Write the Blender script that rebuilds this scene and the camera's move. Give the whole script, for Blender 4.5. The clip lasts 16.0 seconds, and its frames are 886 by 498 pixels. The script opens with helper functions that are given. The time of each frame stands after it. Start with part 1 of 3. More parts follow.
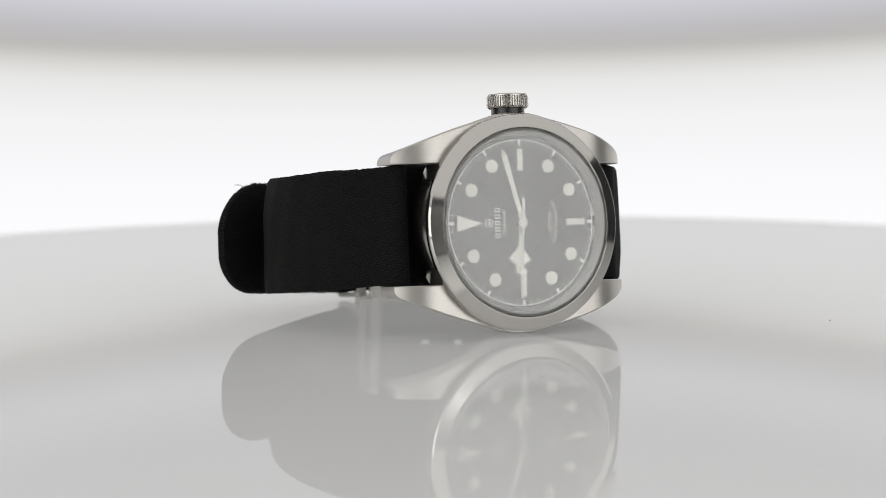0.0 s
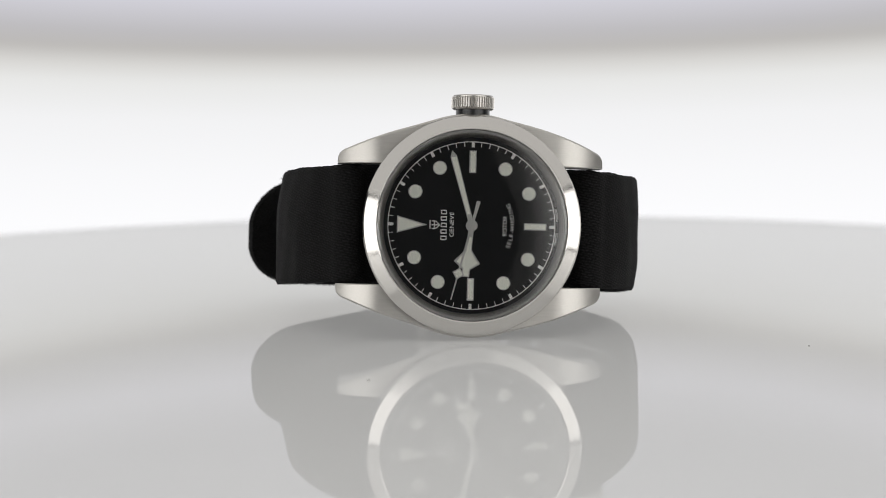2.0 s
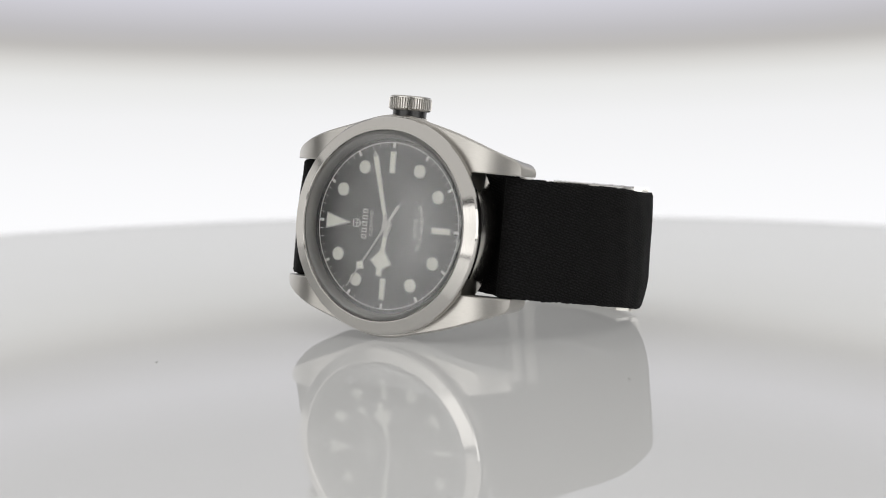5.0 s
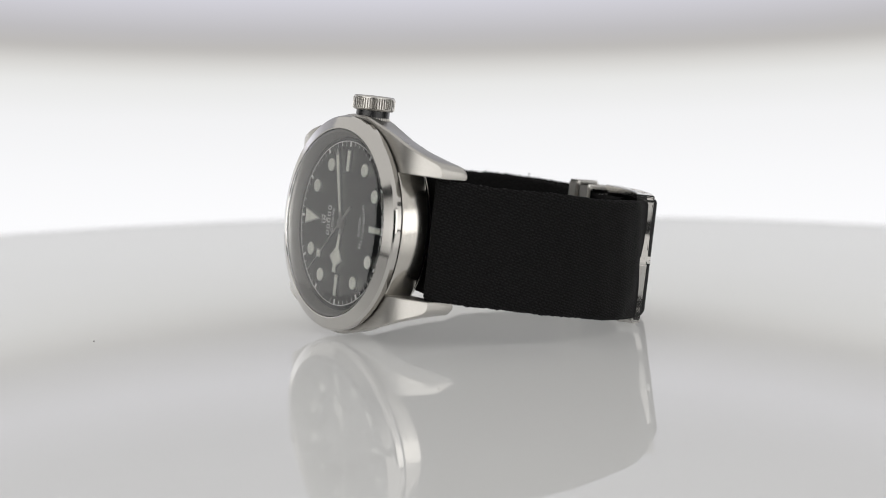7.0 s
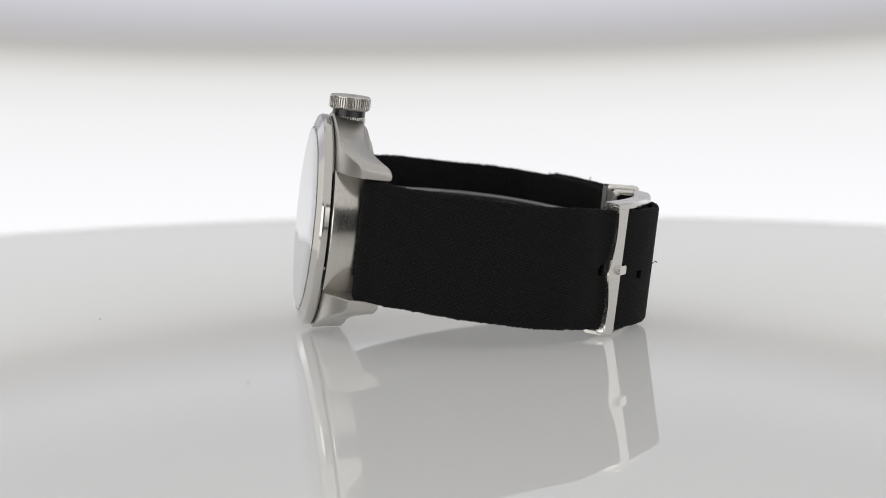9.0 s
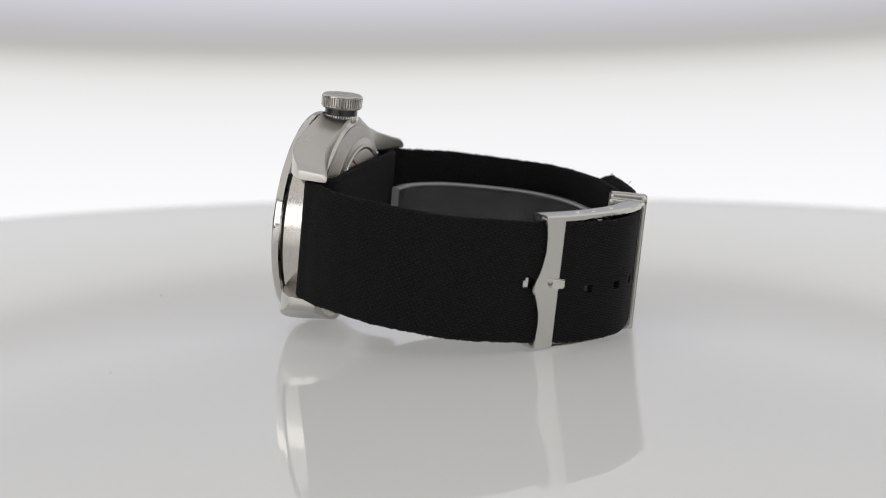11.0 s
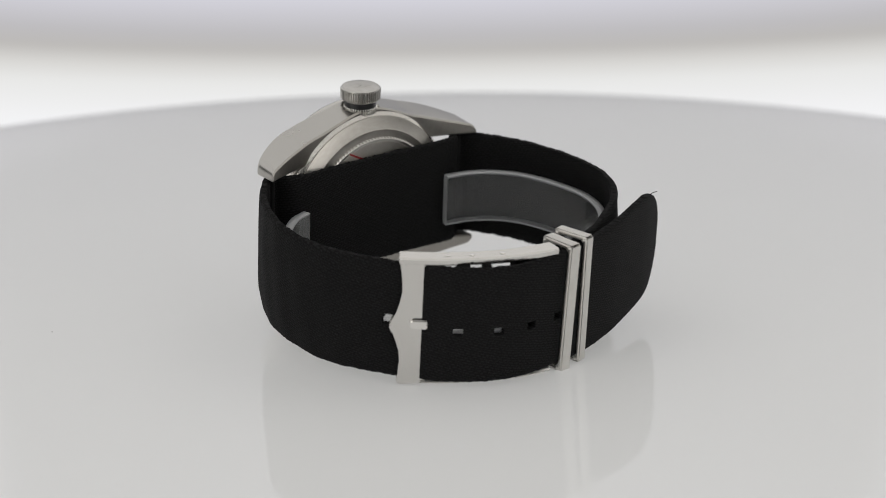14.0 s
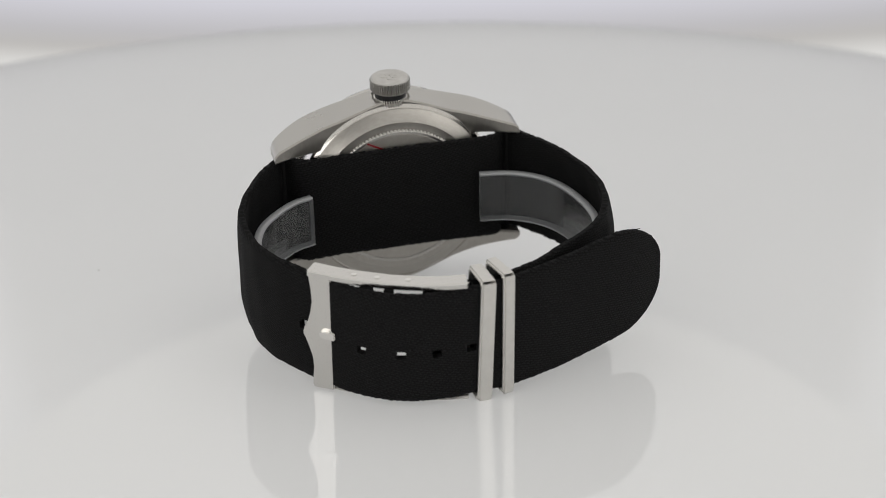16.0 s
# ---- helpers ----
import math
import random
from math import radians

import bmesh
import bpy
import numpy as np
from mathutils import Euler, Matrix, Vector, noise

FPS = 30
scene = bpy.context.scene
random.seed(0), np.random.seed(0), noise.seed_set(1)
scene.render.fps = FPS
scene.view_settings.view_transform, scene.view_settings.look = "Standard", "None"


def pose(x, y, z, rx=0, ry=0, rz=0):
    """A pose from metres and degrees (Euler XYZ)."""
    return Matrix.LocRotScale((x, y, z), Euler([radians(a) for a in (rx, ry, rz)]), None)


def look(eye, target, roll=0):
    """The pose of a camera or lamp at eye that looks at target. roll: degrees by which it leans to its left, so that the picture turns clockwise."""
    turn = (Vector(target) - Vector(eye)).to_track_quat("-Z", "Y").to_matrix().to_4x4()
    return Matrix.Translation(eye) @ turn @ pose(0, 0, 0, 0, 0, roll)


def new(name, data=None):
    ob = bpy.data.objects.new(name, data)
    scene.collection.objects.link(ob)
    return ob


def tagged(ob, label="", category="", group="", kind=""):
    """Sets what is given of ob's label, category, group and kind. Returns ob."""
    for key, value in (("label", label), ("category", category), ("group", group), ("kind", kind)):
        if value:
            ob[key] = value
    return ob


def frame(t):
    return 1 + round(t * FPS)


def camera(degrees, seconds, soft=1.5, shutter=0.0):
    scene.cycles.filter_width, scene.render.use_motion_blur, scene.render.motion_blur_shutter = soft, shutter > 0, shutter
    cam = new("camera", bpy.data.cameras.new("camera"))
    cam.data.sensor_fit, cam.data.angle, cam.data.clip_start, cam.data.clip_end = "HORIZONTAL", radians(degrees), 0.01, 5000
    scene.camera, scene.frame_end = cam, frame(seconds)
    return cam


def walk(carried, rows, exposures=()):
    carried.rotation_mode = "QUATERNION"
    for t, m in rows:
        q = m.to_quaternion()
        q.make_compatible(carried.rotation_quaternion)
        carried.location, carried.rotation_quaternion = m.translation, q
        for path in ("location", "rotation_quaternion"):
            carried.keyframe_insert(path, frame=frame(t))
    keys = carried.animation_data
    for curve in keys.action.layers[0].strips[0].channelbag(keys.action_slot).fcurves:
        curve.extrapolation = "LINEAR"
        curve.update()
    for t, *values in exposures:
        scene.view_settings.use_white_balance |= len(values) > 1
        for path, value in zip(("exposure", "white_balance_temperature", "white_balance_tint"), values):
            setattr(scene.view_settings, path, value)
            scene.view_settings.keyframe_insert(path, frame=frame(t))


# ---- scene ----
cam = camera(24.1, 16.0, soft=0.85)

# ---------------------------------------------------------------- the rig: camera, its swing arm and the backdrop
PIVOT = Vector((0.0, -0.000622, 0.006492))       # the arm's axis, close over the disc
ARM, SIDE, RISE, LEAN = 0.359076, 0.000614, 0.005926, radians(0.6456)
LIFT = [(0, 6.475), (2, 6.475), (4, 6.475), (6, 6.475), (8, 6.475), (9.3, 6.475), (9.9, 6.5), (10.5, 7.0), (11.0, 7.95), (11.5, 9.25),
        (12, 10.75), (12.5, 12.24), (13, 13.68), (13.5, 15.1), (14, 16.5), (14.5, 17.91), (15, 19.32), (15.5, 20.74), (16, 22.2)]


def arm_turn(lift):
    """The swing arm's pose: turned about its axis by so many degrees of camera height."""
    return Matrix.Translation(PIVOT) @ Matrix.Rotation(-radians(lift), 4, "X")


def camera_on_arm(lift):
    e, c, s = radians(lift), math.cos(LEAN), math.sin(LEAN)
    right, up, ahead = Vector((1, 0, 0)), Vector((0, math.sin(e), math.cos(e))), Vector((0, math.cos(e), -math.sin(e)))
    eye = PIVOT + right * SIDE + up * RISE - ahead * ARM
    m = Matrix((right * c - up * s, right * s + up * c, -ahead)).transposed().to_4x4()
    return Matrix.Translation(eye) @ m


walk(cam, [(t, camera_on_arm(e)) for t, e in LIFT])
cam.data.dof.use_dof = True
cam.data.dof.focus_distance = 0.345
cam.data.dof.aperture_fstop = 20.0

# ---------------------------------------------------------------- world
world = bpy.data.worlds.new("dim_studio")
scene.world = world
world.use_nodes = True
world.node_tree.nodes["Background"].inputs[0].default_value = (0.95, 0.97, 1.0, 1)
world.node_tree.nodes["Background"].inputs[1].default_value = 0.03
scene.view_settings.exposure = 0.0

GLOW_BACK, GLOW_SIDE, GLOW_DOME, GLOW_BASE = 1.01, 2.5, 0.84, 0.69     # backdrop, front softboxes, added dome, added light under the disc


# ---------------------------------------------------------------- materials
MM = 0.001


def material(name, colour, rough=0.5, metal=0.0):
    m = bpy.data.materials.new(name)
    m.use_nodes = True
    b = m.node_tree.nodes["Principled BSDF"]
    b.inputs["Base Color"].default_value = (*colour, 1)
    b.inputs["Roughness"].default_value = rough
    b.inputs["Metallic"].default_value = metal
    return m, m.node_tree, b


def add_noise(tree, bsdf, scale, low, high, colours=None, stretch=(1, 1, 1), bump=0.0, detail=3):
    """Noise in object space (scale per metre) that varies the roughness, and the colour or the relief."""
    coord = tree.nodes.new("ShaderNodeTexCoord")
    mapping = tree.nodes.new("ShaderNodeMapping")
    mapping.inputs["Scale"].default_value = stretch
    tex = tree.nodes.new("ShaderNodeTexNoise")
    tex.inputs["Scale"].default_value = scale
    tex.inputs["Detail"].default_value = detail
    tree.links.new(coord.outputs["Object"], mapping.inputs["Vector"])
    tree.links.new(mapping.outputs["Vector"], tex.inputs["Vector"])
    ramp = tree.nodes.new("ShaderNodeMapRange")
    ramp.inputs["To Min"].default_value, ramp.inputs["To Max"].default_value = low, high
    tree.links.new(tex.outputs["Fac"], ramp.inputs["Value"])
    tree.links.new(ramp.outputs["Result"], bsdf.inputs["Roughness"])
    if colours:
        cr = tree.nodes.new("ShaderNodeValToRGB")
        cr.color_ramp.elements[0].position, cr.color_ramp.elements[1].position = 0.3, 0.7
        cr.color_ramp.elements[0].color, cr.color_ramp.elements[1].color = (*colours[0], 1), (*colours[1], 1)
        tree.links.new(tex.outputs["Fac"], cr.inputs["Fac"])
        tree.links.new(cr.outputs["Color"], bsdf.inputs["Base Color"])
    if bump:
        bp = tree.nodes.new("ShaderNodeBump")
        bp.inputs["Strength"].default_value, bp.inputs["Distance"].default_value = bump, 0.00005
        tree.links.new(tex.outputs["Fac"], bp.inputs["Height"])
        tree.links.new(bp.outputs["Normal"], bsdf.inputs["Normal"])
    return tex


def glow(name, colour, strength):
    m = bpy.data.materials.new(name)
    m.use_nodes = True
    t = m.node_tree
    t.nodes.clear()
    e, o = t.nodes.new("ShaderNodeEmission"), t.nodes.new("ShaderNodeOutputMaterial")
    e.inputs["Color"].default_value, e.inputs["Strength"].default_value = (*colour, 1), strength
    t.links.new(e.outputs[0], o.inputs[0])
    return m


brushed, tr, bs = material("brushed_steel", (0.52, 0.505, 0.48), 0.38, 1.0)
add_noise(tr, bs, 1500, 0.34, 0.42, ((0.44, 0.426, 0.402), (0.48, 0.465, 0.44)), (0.12, 5, 5), 0.06)
back_steel, tr, bs = material("caseback_steel", (0.5, 0.485, 0.455), 0.5, 1.0)
add_noise(tr, bs, 900, 0.32, 0.42, ((0.36, 0.342, 0.315), (0.4, 0.382, 0.352)), (1, 6, 1), 0.05)
crown_steel, tr, bs = material("crown_steel", (0.5, 0.48, 0.45), 0.25, 1.0)
add_noise(tr, bs, 900, 0.26, 0.38, ((0.46, 0.445, 0.42), (0.54, 0.525, 0.5)), (1, 1, 6), 0.05)
barrel_steel, tr, bs = material("barrel_steel", (0.58, 0.56, 0.52), 0.15, 1.0)
add_noise(tr, bs, 900, 0.15, 0.21, ((0.5, 0.48, 0.445), (0.56, 0.54, 0.505)), (4, 4, 0.15), 0.015)
satin, tr, bs = material("satin_steel", (0.64, 0.62, 0.59), 0.25, 1.0)
add_noise(tr, bs, 700, 0.33, 0.42, ((0.6, 0.585, 0.555), (0.64, 0.625, 0.595)), (1, 5, 1), 0.03)
polished, tr, bs = material("polished_steel", (0.7, 0.685, 0.66), 0.09, 1.0)
add_noise(tr, bs, 250, 0.06, 0.13)
bezel_mat, tr, bs = material("bezel_steel", (0.52, 0.505, 0.482), 0.2, 1.0)
add_noise(tr, bs, 300, 0.07, 0.12, None, (1, 6, 1), 0.0)
flank_steel, tr, bs = material("polished_flank_steel", (0.5, 0.485, 0.46), 0.25, 1.0)
add_noise(tr, bs, 110, 0.26, 0.3, ((0.445, 0.432, 0.412), (0.465, 0.452, 0.432)))
buckle_steel, tr, bs = material("buckle_steel", (0.61, 0.595, 0.57), 0.2, 1.0)
add_noise(tr, bs, 700, 0.11, 0.18, None, (1, 5, 1), 0.01)
gasket, tr, bs = material("black_anodised", (0.012, 0.012, 0.013), 0.3)
add_noise(tr, bs, 400, 0.22, 0.4)
dial_mat, tr, bs = material("matt_black_dial", (0.006, 0.006, 0.0065), 0.5)
add_noise(tr, bs, 1500, 0.42, 0.6, ((0.0035, 0.0035, 0.004), (0.0055, 0.0055, 0.0055)), bump=0.1)
bs.inputs["Specular IOR Level"].default_value = 0.06
ring_mat, tr, bs = material("inner_ring_steel", (0.62, 0.605, 0.58), 0.4, 1.0)
add_noise(tr, bs, 500, 0.36, 0.5)
lume, tr, bs = material("cream_luminous_paint", (0.76, 0.77, 0.68), 0.6)
add_noise(tr, bs, 1800, 0.5, 0.7, ((0.87, 0.88, 0.79), (0.92, 0.93, 0.84)), bump=0.1)
print_mat, tr, bs = material("white_dial_print", (0.8, 0.8, 0.78), 0.55)
rim_mat, tr, bs = material("white_gold_rim", (0.5, 0.495, 0.47), 0.34, 1.0)
red_mat, tr, bs = material("red_print", (0.22, 0.012, 0.016), 0.45)
seam_mat, tr, bs = material("dark_gap", (0.01, 0.01, 0.01), 0.5)

# black woven cloth: a fine twill on the strap's own length and width (in mm)
cloth, tr, bs = material("black_woven_cloth", (0.005, 0.005, 0.0055), 0.9)
uv = tr.nodes.new("ShaderNodeUVMap")
uv.uv_map = "weave"
m1 = tr.nodes.new("ShaderNodeMapping")
m1.inputs["Rotation"].default_value = (0, 0, radians(14))
tr.links.new(uv.outputs[0], m1.inputs["Vector"])
wob = tr.nodes.new("ShaderNodeTexNoise")
wob.inputs["Scale"].default_value, wob.inputs["Detail"].default_value = 0.9, 2
tr.links.new(uv.outputs[0], wob.inputs["Vector"])
shift = tr.nodes.new("ShaderNodeMixRGB")
shift.blend_type = "ADD"
shift.inputs[0].default_value = 0.45
tr.links.new(m1.outputs[0], shift.inputs[1])
tr.links.new(wob.outputs["Color"], shift.inputs[2])
w1 = tr.nodes.new("ShaderNodeTexBrick")
w1.inputs["Scale"].default_value = 1.0
w1.inputs["Brick Width"].default_value, w1.inputs["Row Height"].default_value = 0.85, 0.42
w1.inputs["Mortar Size"].default_value, w1.inputs["Mortar Smooth"].default_value = 0.2, 1.0
w1.inputs["Color1"].default_value, w1.inputs["Color2"].default_value, w1.inputs["Mortar"].default_value = (1, 1, 1, 1), (0.75, 0.75, 0.75, 1), (0, 0, 0, 1)
tr.links.new(shift.outputs[0], w1.inputs["Vector"])
n1 = tr.nodes.new("ShaderNodeTexNoise")
n1.inputs["Scale"].default_value, n1.inputs["Detail"].default_value = 3.2, 6
tr.links.new(uv.outputs[0], n1.inputs["Vector"])
mx = tr.nodes.new("ShaderNodeMath")
mx.operation = "MULTIPLY_ADD"
mw = tr.nodes.new("ShaderNodeMath")
mw.operation = "MULTIPLY"
mw.inputs[1].default_value = 0.36
tr.links.new(w1.outputs["Color"], mw.inputs[0])
mx.inputs[1].default_value = 0.9
tr.links.new(n1.outputs["Fac"], mx.inputs[0])
tr.links.new(mw.outputs[0], mx.inputs[2])
bp = tr.nodes.new("ShaderNodeBump")
bp.inputs["Strength"].default_value, bp.inputs["Distance"].default_value = 0.6, 0.00025
tr.links.new(mx.outputs[0], bp.inputs["Height"])
tr.links.new(bp.outputs[0], bs.inputs["Normal"])
cr = tr.nodes.new("ShaderNodeValToRGB")
cr.color_ramp.elements[0].position, cr.color_ramp.elements[1].position = 0.35, 0.72
cr.color_ramp.elements[0].color, cr.color_ramp.elements[1].color = (0.0006, 0.0006, 0.0007, 1), (0.0125, 0.0125, 0.0128, 1)
mh = tr.nodes.new("ShaderNodeMath")
mh.operation = "MULTIPLY"
mh.inputs[1].default_value = 0.8
tr.links.new(mx.outputs[0], mh.inputs[0])
tr.links.new(mh.outputs[0], cr.inputs["Fac"])
tr.links.new(cr.outputs[0], bs.inputs["Base Color"])
bs.inputs["Specular IOR Level"].default_value = 0.15

# crystal: clear, with the gloss of sapphire
crystal_mat = bpy.data.materials.new("sapphire_crystal")
crystal_mat.use_nodes = True
tr = crystal_mat.node_tree
tr.nodes.clear()
fr, tp, gl, mi, ou = (tr.nodes.new("ShaderNode" + n) for n in ("Fresnel", "BsdfTransparent", "BsdfGlossy", "MixShader", "OutputMaterial"))
fr.inputs["IOR"].default_value = 1.8
gl.inputs["Roughness"].default_value = 0.0
steep, more = tr.nodes.new("ShaderNodeMath"), tr.nodes.new("ShaderNodeMath")      # gloss rises a little faster at grazing angles
steep.operation, more.operation, more.use_clamp = "MULTIPLY", "MULTIPLY_ADD", True
tr.links.new(fr.outputs[0], steep.inputs[0])
tr.links.new(fr.outputs[0], steep.inputs[1])
tr.links.new(steep.outputs[0], more.inputs[0])
more.inputs[1].default_value = 1.2
tr.links.new(fr.outputs[0], more.inputs[2])
tr.links.new(more.outputs[0], mi.inputs[0])
tr.links.new(tp.outputs[0], mi.inputs[1])
tr.links.new(gl.outputs[0], mi.inputs[2])
tr.links.new(mi.outputs[0], ou.inputs[0])

# clear plastic of the display cuff: mostly see-through, slightly milky
plastic = bpy.data.materials.new("clear_plastic")
plastic.use_nodes = True
tr = plastic.node_tree
tr.nodes.clear()
fr, tp, gl, di, m0, mi, ou = (tr.nodes.new("ShaderNode" + n) for n in ("Fresnel", "BsdfTransparent", "BsdfGlossy", "BsdfDiffuse", "MixShader", "MixShader", "OutputMaterial"))
fr.inputs["IOR"].default_value = 1.22
tp.inputs["Color"].default_value = (0.9, 0.9, 0.9, 1)
di.inputs["Color"].default_value = (0.55, 0.56, 0.57, 1)
gl.inputs["Roughness"].default_value = 0.07
m0.inputs[0].default_value = 0.06
tr.links.new(tp.outputs[0], m0.inputs[1])
tr.links.new(di.outputs[0], m0.inputs[2])
tr.links.new(fr.outputs[0], mi.inputs[0])
tr.links.new(m0.outputs[0], mi.inputs[1])
tr.links.new(gl.outputs[0], mi.inputs[2])
tr.links.new(mi.outputs[0], ou.inputs[0])
frosted, tr, bs = material("plastic_cut_edge", (0.3, 0.305, 0.31), 0.35)
add_noise(tr, bs, 600, 0.25, 0.4)

# opal acrylic: white, glossy, lets light through from below
acrylic = bpy.data.materials.new("opal_acrylic")
acrylic.use_nodes = True
tr = acrylic.node_tree
tr.nodes.clear()
fr, di, tl, gl, m0, mi, ou = (tr.nodes.new("ShaderNode" + n) for n in ("Fresnel", "BsdfDiffuse", "BsdfTranslucent", "BsdfGlossy", "MixShader", "MixShader", "OutputMaterial"))
co, nz, cr = (tr.nodes.new("ShaderNode" + n) for n in ("TexCoord", "TexNoise", "ValToRGB"))
nz.inputs["Scale"].default_value, nz.inputs["Detail"].default_value = 25, 4
cr.color_ramp.elements[0].color, cr.color_ramp.elements[1].color = (0.845, 0.845, 0.84, 1), (0.865, 0.865, 0.86, 1)
tr.links.new(co.outputs["Object"], nz.inputs["Vector"])
tr.links.new(nz.outputs["Fac"], cr.inputs["Fac"])
fr.inputs["IOR"].default_value = 1.55
gl.inputs["Roughness"].default_value = 0.0
m0.inputs[0].default_value = 0.5
for a, b in ((cr.outputs[0], di.inputs["Color"]), (cr.outputs[0], tl.inputs["Color"]), (di.outputs[0], m0.inputs[1]), (tl.outputs[0], m0.inputs[2]),
             (fr.outputs[0], mi.inputs[0]), (m0.outputs[0], mi.inputs[1]), (gl.outputs[0], mi.inputs[2]), (mi.outputs[0], ou.inputs[0])):
    tr.links.new(a, b)
edge_mat, tr, bs = material("acrylic_edge", (0.6, 0.6, 0.6), 0.2)
edge_dark, tr, bs = material("dust", (0.12, 0.11, 0.1), 0.9)
frame_mat, tr, bs = material("black_frame", (0.02, 0.02, 0.02), 0.5)
floor_mat, tr, bs = material("grey_floor", (0.08, 0.08, 0.08), 0.6)
add_noise(tr, bs, 4, 0.5, 0.7)
side_glow = glow("softbox_front", (1.0, 0.985, 0.96), GLOW_SIDE)
# a softbox glows most in its middle and falls off towards its two ends
tr = side_glow.node_tree
co, sp, ab, mr, mu = (tr.nodes.new("ShaderNode" + n) for n in ("TexCoord", "SeparateXYZ", "Math", "MapRange", "Math"))
ab.operation, mu.operation, mr.interpolation_type = "ABSOLUTE", "MULTIPLY", "SMOOTHSTEP"
for k, v in (("From Min", 0.185), ("From Max", 0.285), ("To Min", 1.0), ("To Max", 0.06)):
    mr.inputs[k].default_value = v
mu.inputs[1].default_value = GLOW_SIDE
for a, b in ((co.outputs["Object"], sp.inputs[0]), (sp.outputs["X"], ab.inputs[0]), (ab.outputs[0], mr.inputs["Value"]), (mr.outputs["Result"], mu.inputs[0]), (mu.outputs[0], tr.nodes["Emission"].inputs["Strength"])):
    tr.links.new(a, b)
# emission for the unseen dome and side panels, added as fill
side_fill_glow = glow("added_side_glow", (1.0, 0.985, 0.96), 1.0)
dome_glow = glow("added_dome_glow", (1.0, 0.985, 0.96), GLOW_DOME)
# emission of the unseen underlight, added to lift the disc's white
base_glow = glow("added_underlight", (1.0, 0.995, 0.985), GLOW_BASE)

# backlight painted into the cloth's glow: bright below its seam, greyer and cooler above
back_glow = glow("painted_backlight_cloth", (1, 1, 1), GLOW_BACK)
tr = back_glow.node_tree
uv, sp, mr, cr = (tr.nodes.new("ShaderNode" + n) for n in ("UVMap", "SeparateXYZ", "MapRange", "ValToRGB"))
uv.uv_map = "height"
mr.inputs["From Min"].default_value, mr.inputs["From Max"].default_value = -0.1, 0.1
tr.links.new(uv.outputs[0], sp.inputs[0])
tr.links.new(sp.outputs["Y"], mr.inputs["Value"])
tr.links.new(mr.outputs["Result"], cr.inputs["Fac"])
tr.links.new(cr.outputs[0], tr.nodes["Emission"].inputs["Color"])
# brighter wings painted into the glow, outside the view, for the crystal to mirror
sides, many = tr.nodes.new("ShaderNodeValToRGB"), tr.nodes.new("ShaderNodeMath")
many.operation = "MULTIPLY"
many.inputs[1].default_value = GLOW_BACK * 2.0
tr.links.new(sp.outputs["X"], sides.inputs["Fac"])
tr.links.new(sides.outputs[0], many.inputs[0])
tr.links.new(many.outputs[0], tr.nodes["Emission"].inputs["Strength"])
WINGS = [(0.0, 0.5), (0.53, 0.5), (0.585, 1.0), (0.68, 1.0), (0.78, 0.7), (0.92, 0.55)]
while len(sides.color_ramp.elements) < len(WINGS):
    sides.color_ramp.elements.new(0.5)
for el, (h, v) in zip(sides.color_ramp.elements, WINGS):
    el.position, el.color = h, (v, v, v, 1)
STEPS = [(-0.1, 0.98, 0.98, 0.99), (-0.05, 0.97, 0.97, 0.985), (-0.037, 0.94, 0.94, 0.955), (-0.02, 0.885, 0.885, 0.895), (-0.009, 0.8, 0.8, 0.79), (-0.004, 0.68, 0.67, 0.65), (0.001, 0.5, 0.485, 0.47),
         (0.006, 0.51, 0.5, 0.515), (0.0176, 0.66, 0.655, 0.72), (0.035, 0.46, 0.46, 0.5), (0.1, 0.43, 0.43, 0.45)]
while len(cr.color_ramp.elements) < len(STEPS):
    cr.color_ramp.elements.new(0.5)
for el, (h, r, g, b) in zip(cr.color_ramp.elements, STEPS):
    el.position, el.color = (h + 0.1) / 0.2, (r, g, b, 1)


# ---------------------------------------------------------------- mesh helpers (part builders work in millimetres)
def part(name, bm, mats, parent=None, label="", smooth=40, unit=MM, recalc=True):
    """Links a bmesh as one mesh object, under a thing or a part."""
    if recalc:
        bmesh.ops.recalc_face_normals(bm, faces=bm.faces)
    for v in bm.verts:
        v.co *= unit
    for f in bm.faces:
        f.smooth = True
    for e in bm.edges:
        e.smooth = len(e.link_faces) != 2 or e.calc_face_angle(0) < radians(smooth)
    me = bpy.data.meshes.new(name)
    bm.to_mesh(me)
    bm.free()
    for m in (mats if isinstance(mats, (list, tuple)) else [mats]):
        me.materials.append(m)
    ob = new(name, me)
    ob.parent = parent
    if label:
        ob["label"] = label
    return ob


def lathe(profile, segments=128, radius=None, closed=True):
    """Turns (r, y) about the y axis. radius(r, k) may change r at segment k."""
    bm = bmesh.new()
    rings = []
    for r, y in profile:
        ring = []
        for k in range(segments):
            a = 2 * math.pi * k / segments
            q = radius(r, k) if radius else r
            ring.append(bm.verts.new((q * math.cos(a), y, q * math.sin(a))))
        rings.append(ring)
    pairs = list(zip(rings, rings[1:])) + ([(rings[-1], rings[0])] if closed else [])
    for a, b in pairs:
        for k in range(segments):
            j = (k + 1) % segments
            bm.faces.new((a[k], a[j], b[j], b[k]))
    return bm


def capped(profile, segments=96, radius=None):
    """Like lathe, but open in the profile and closed with flat ends."""
    bm = lathe(profile, segments, radius, closed=False)
    bm.verts.ensure_lookup_table()
    n = segments
    bm.faces.new(bm.verts[:n])
    bm.faces.new(bm.verts[-n:])
    return bm


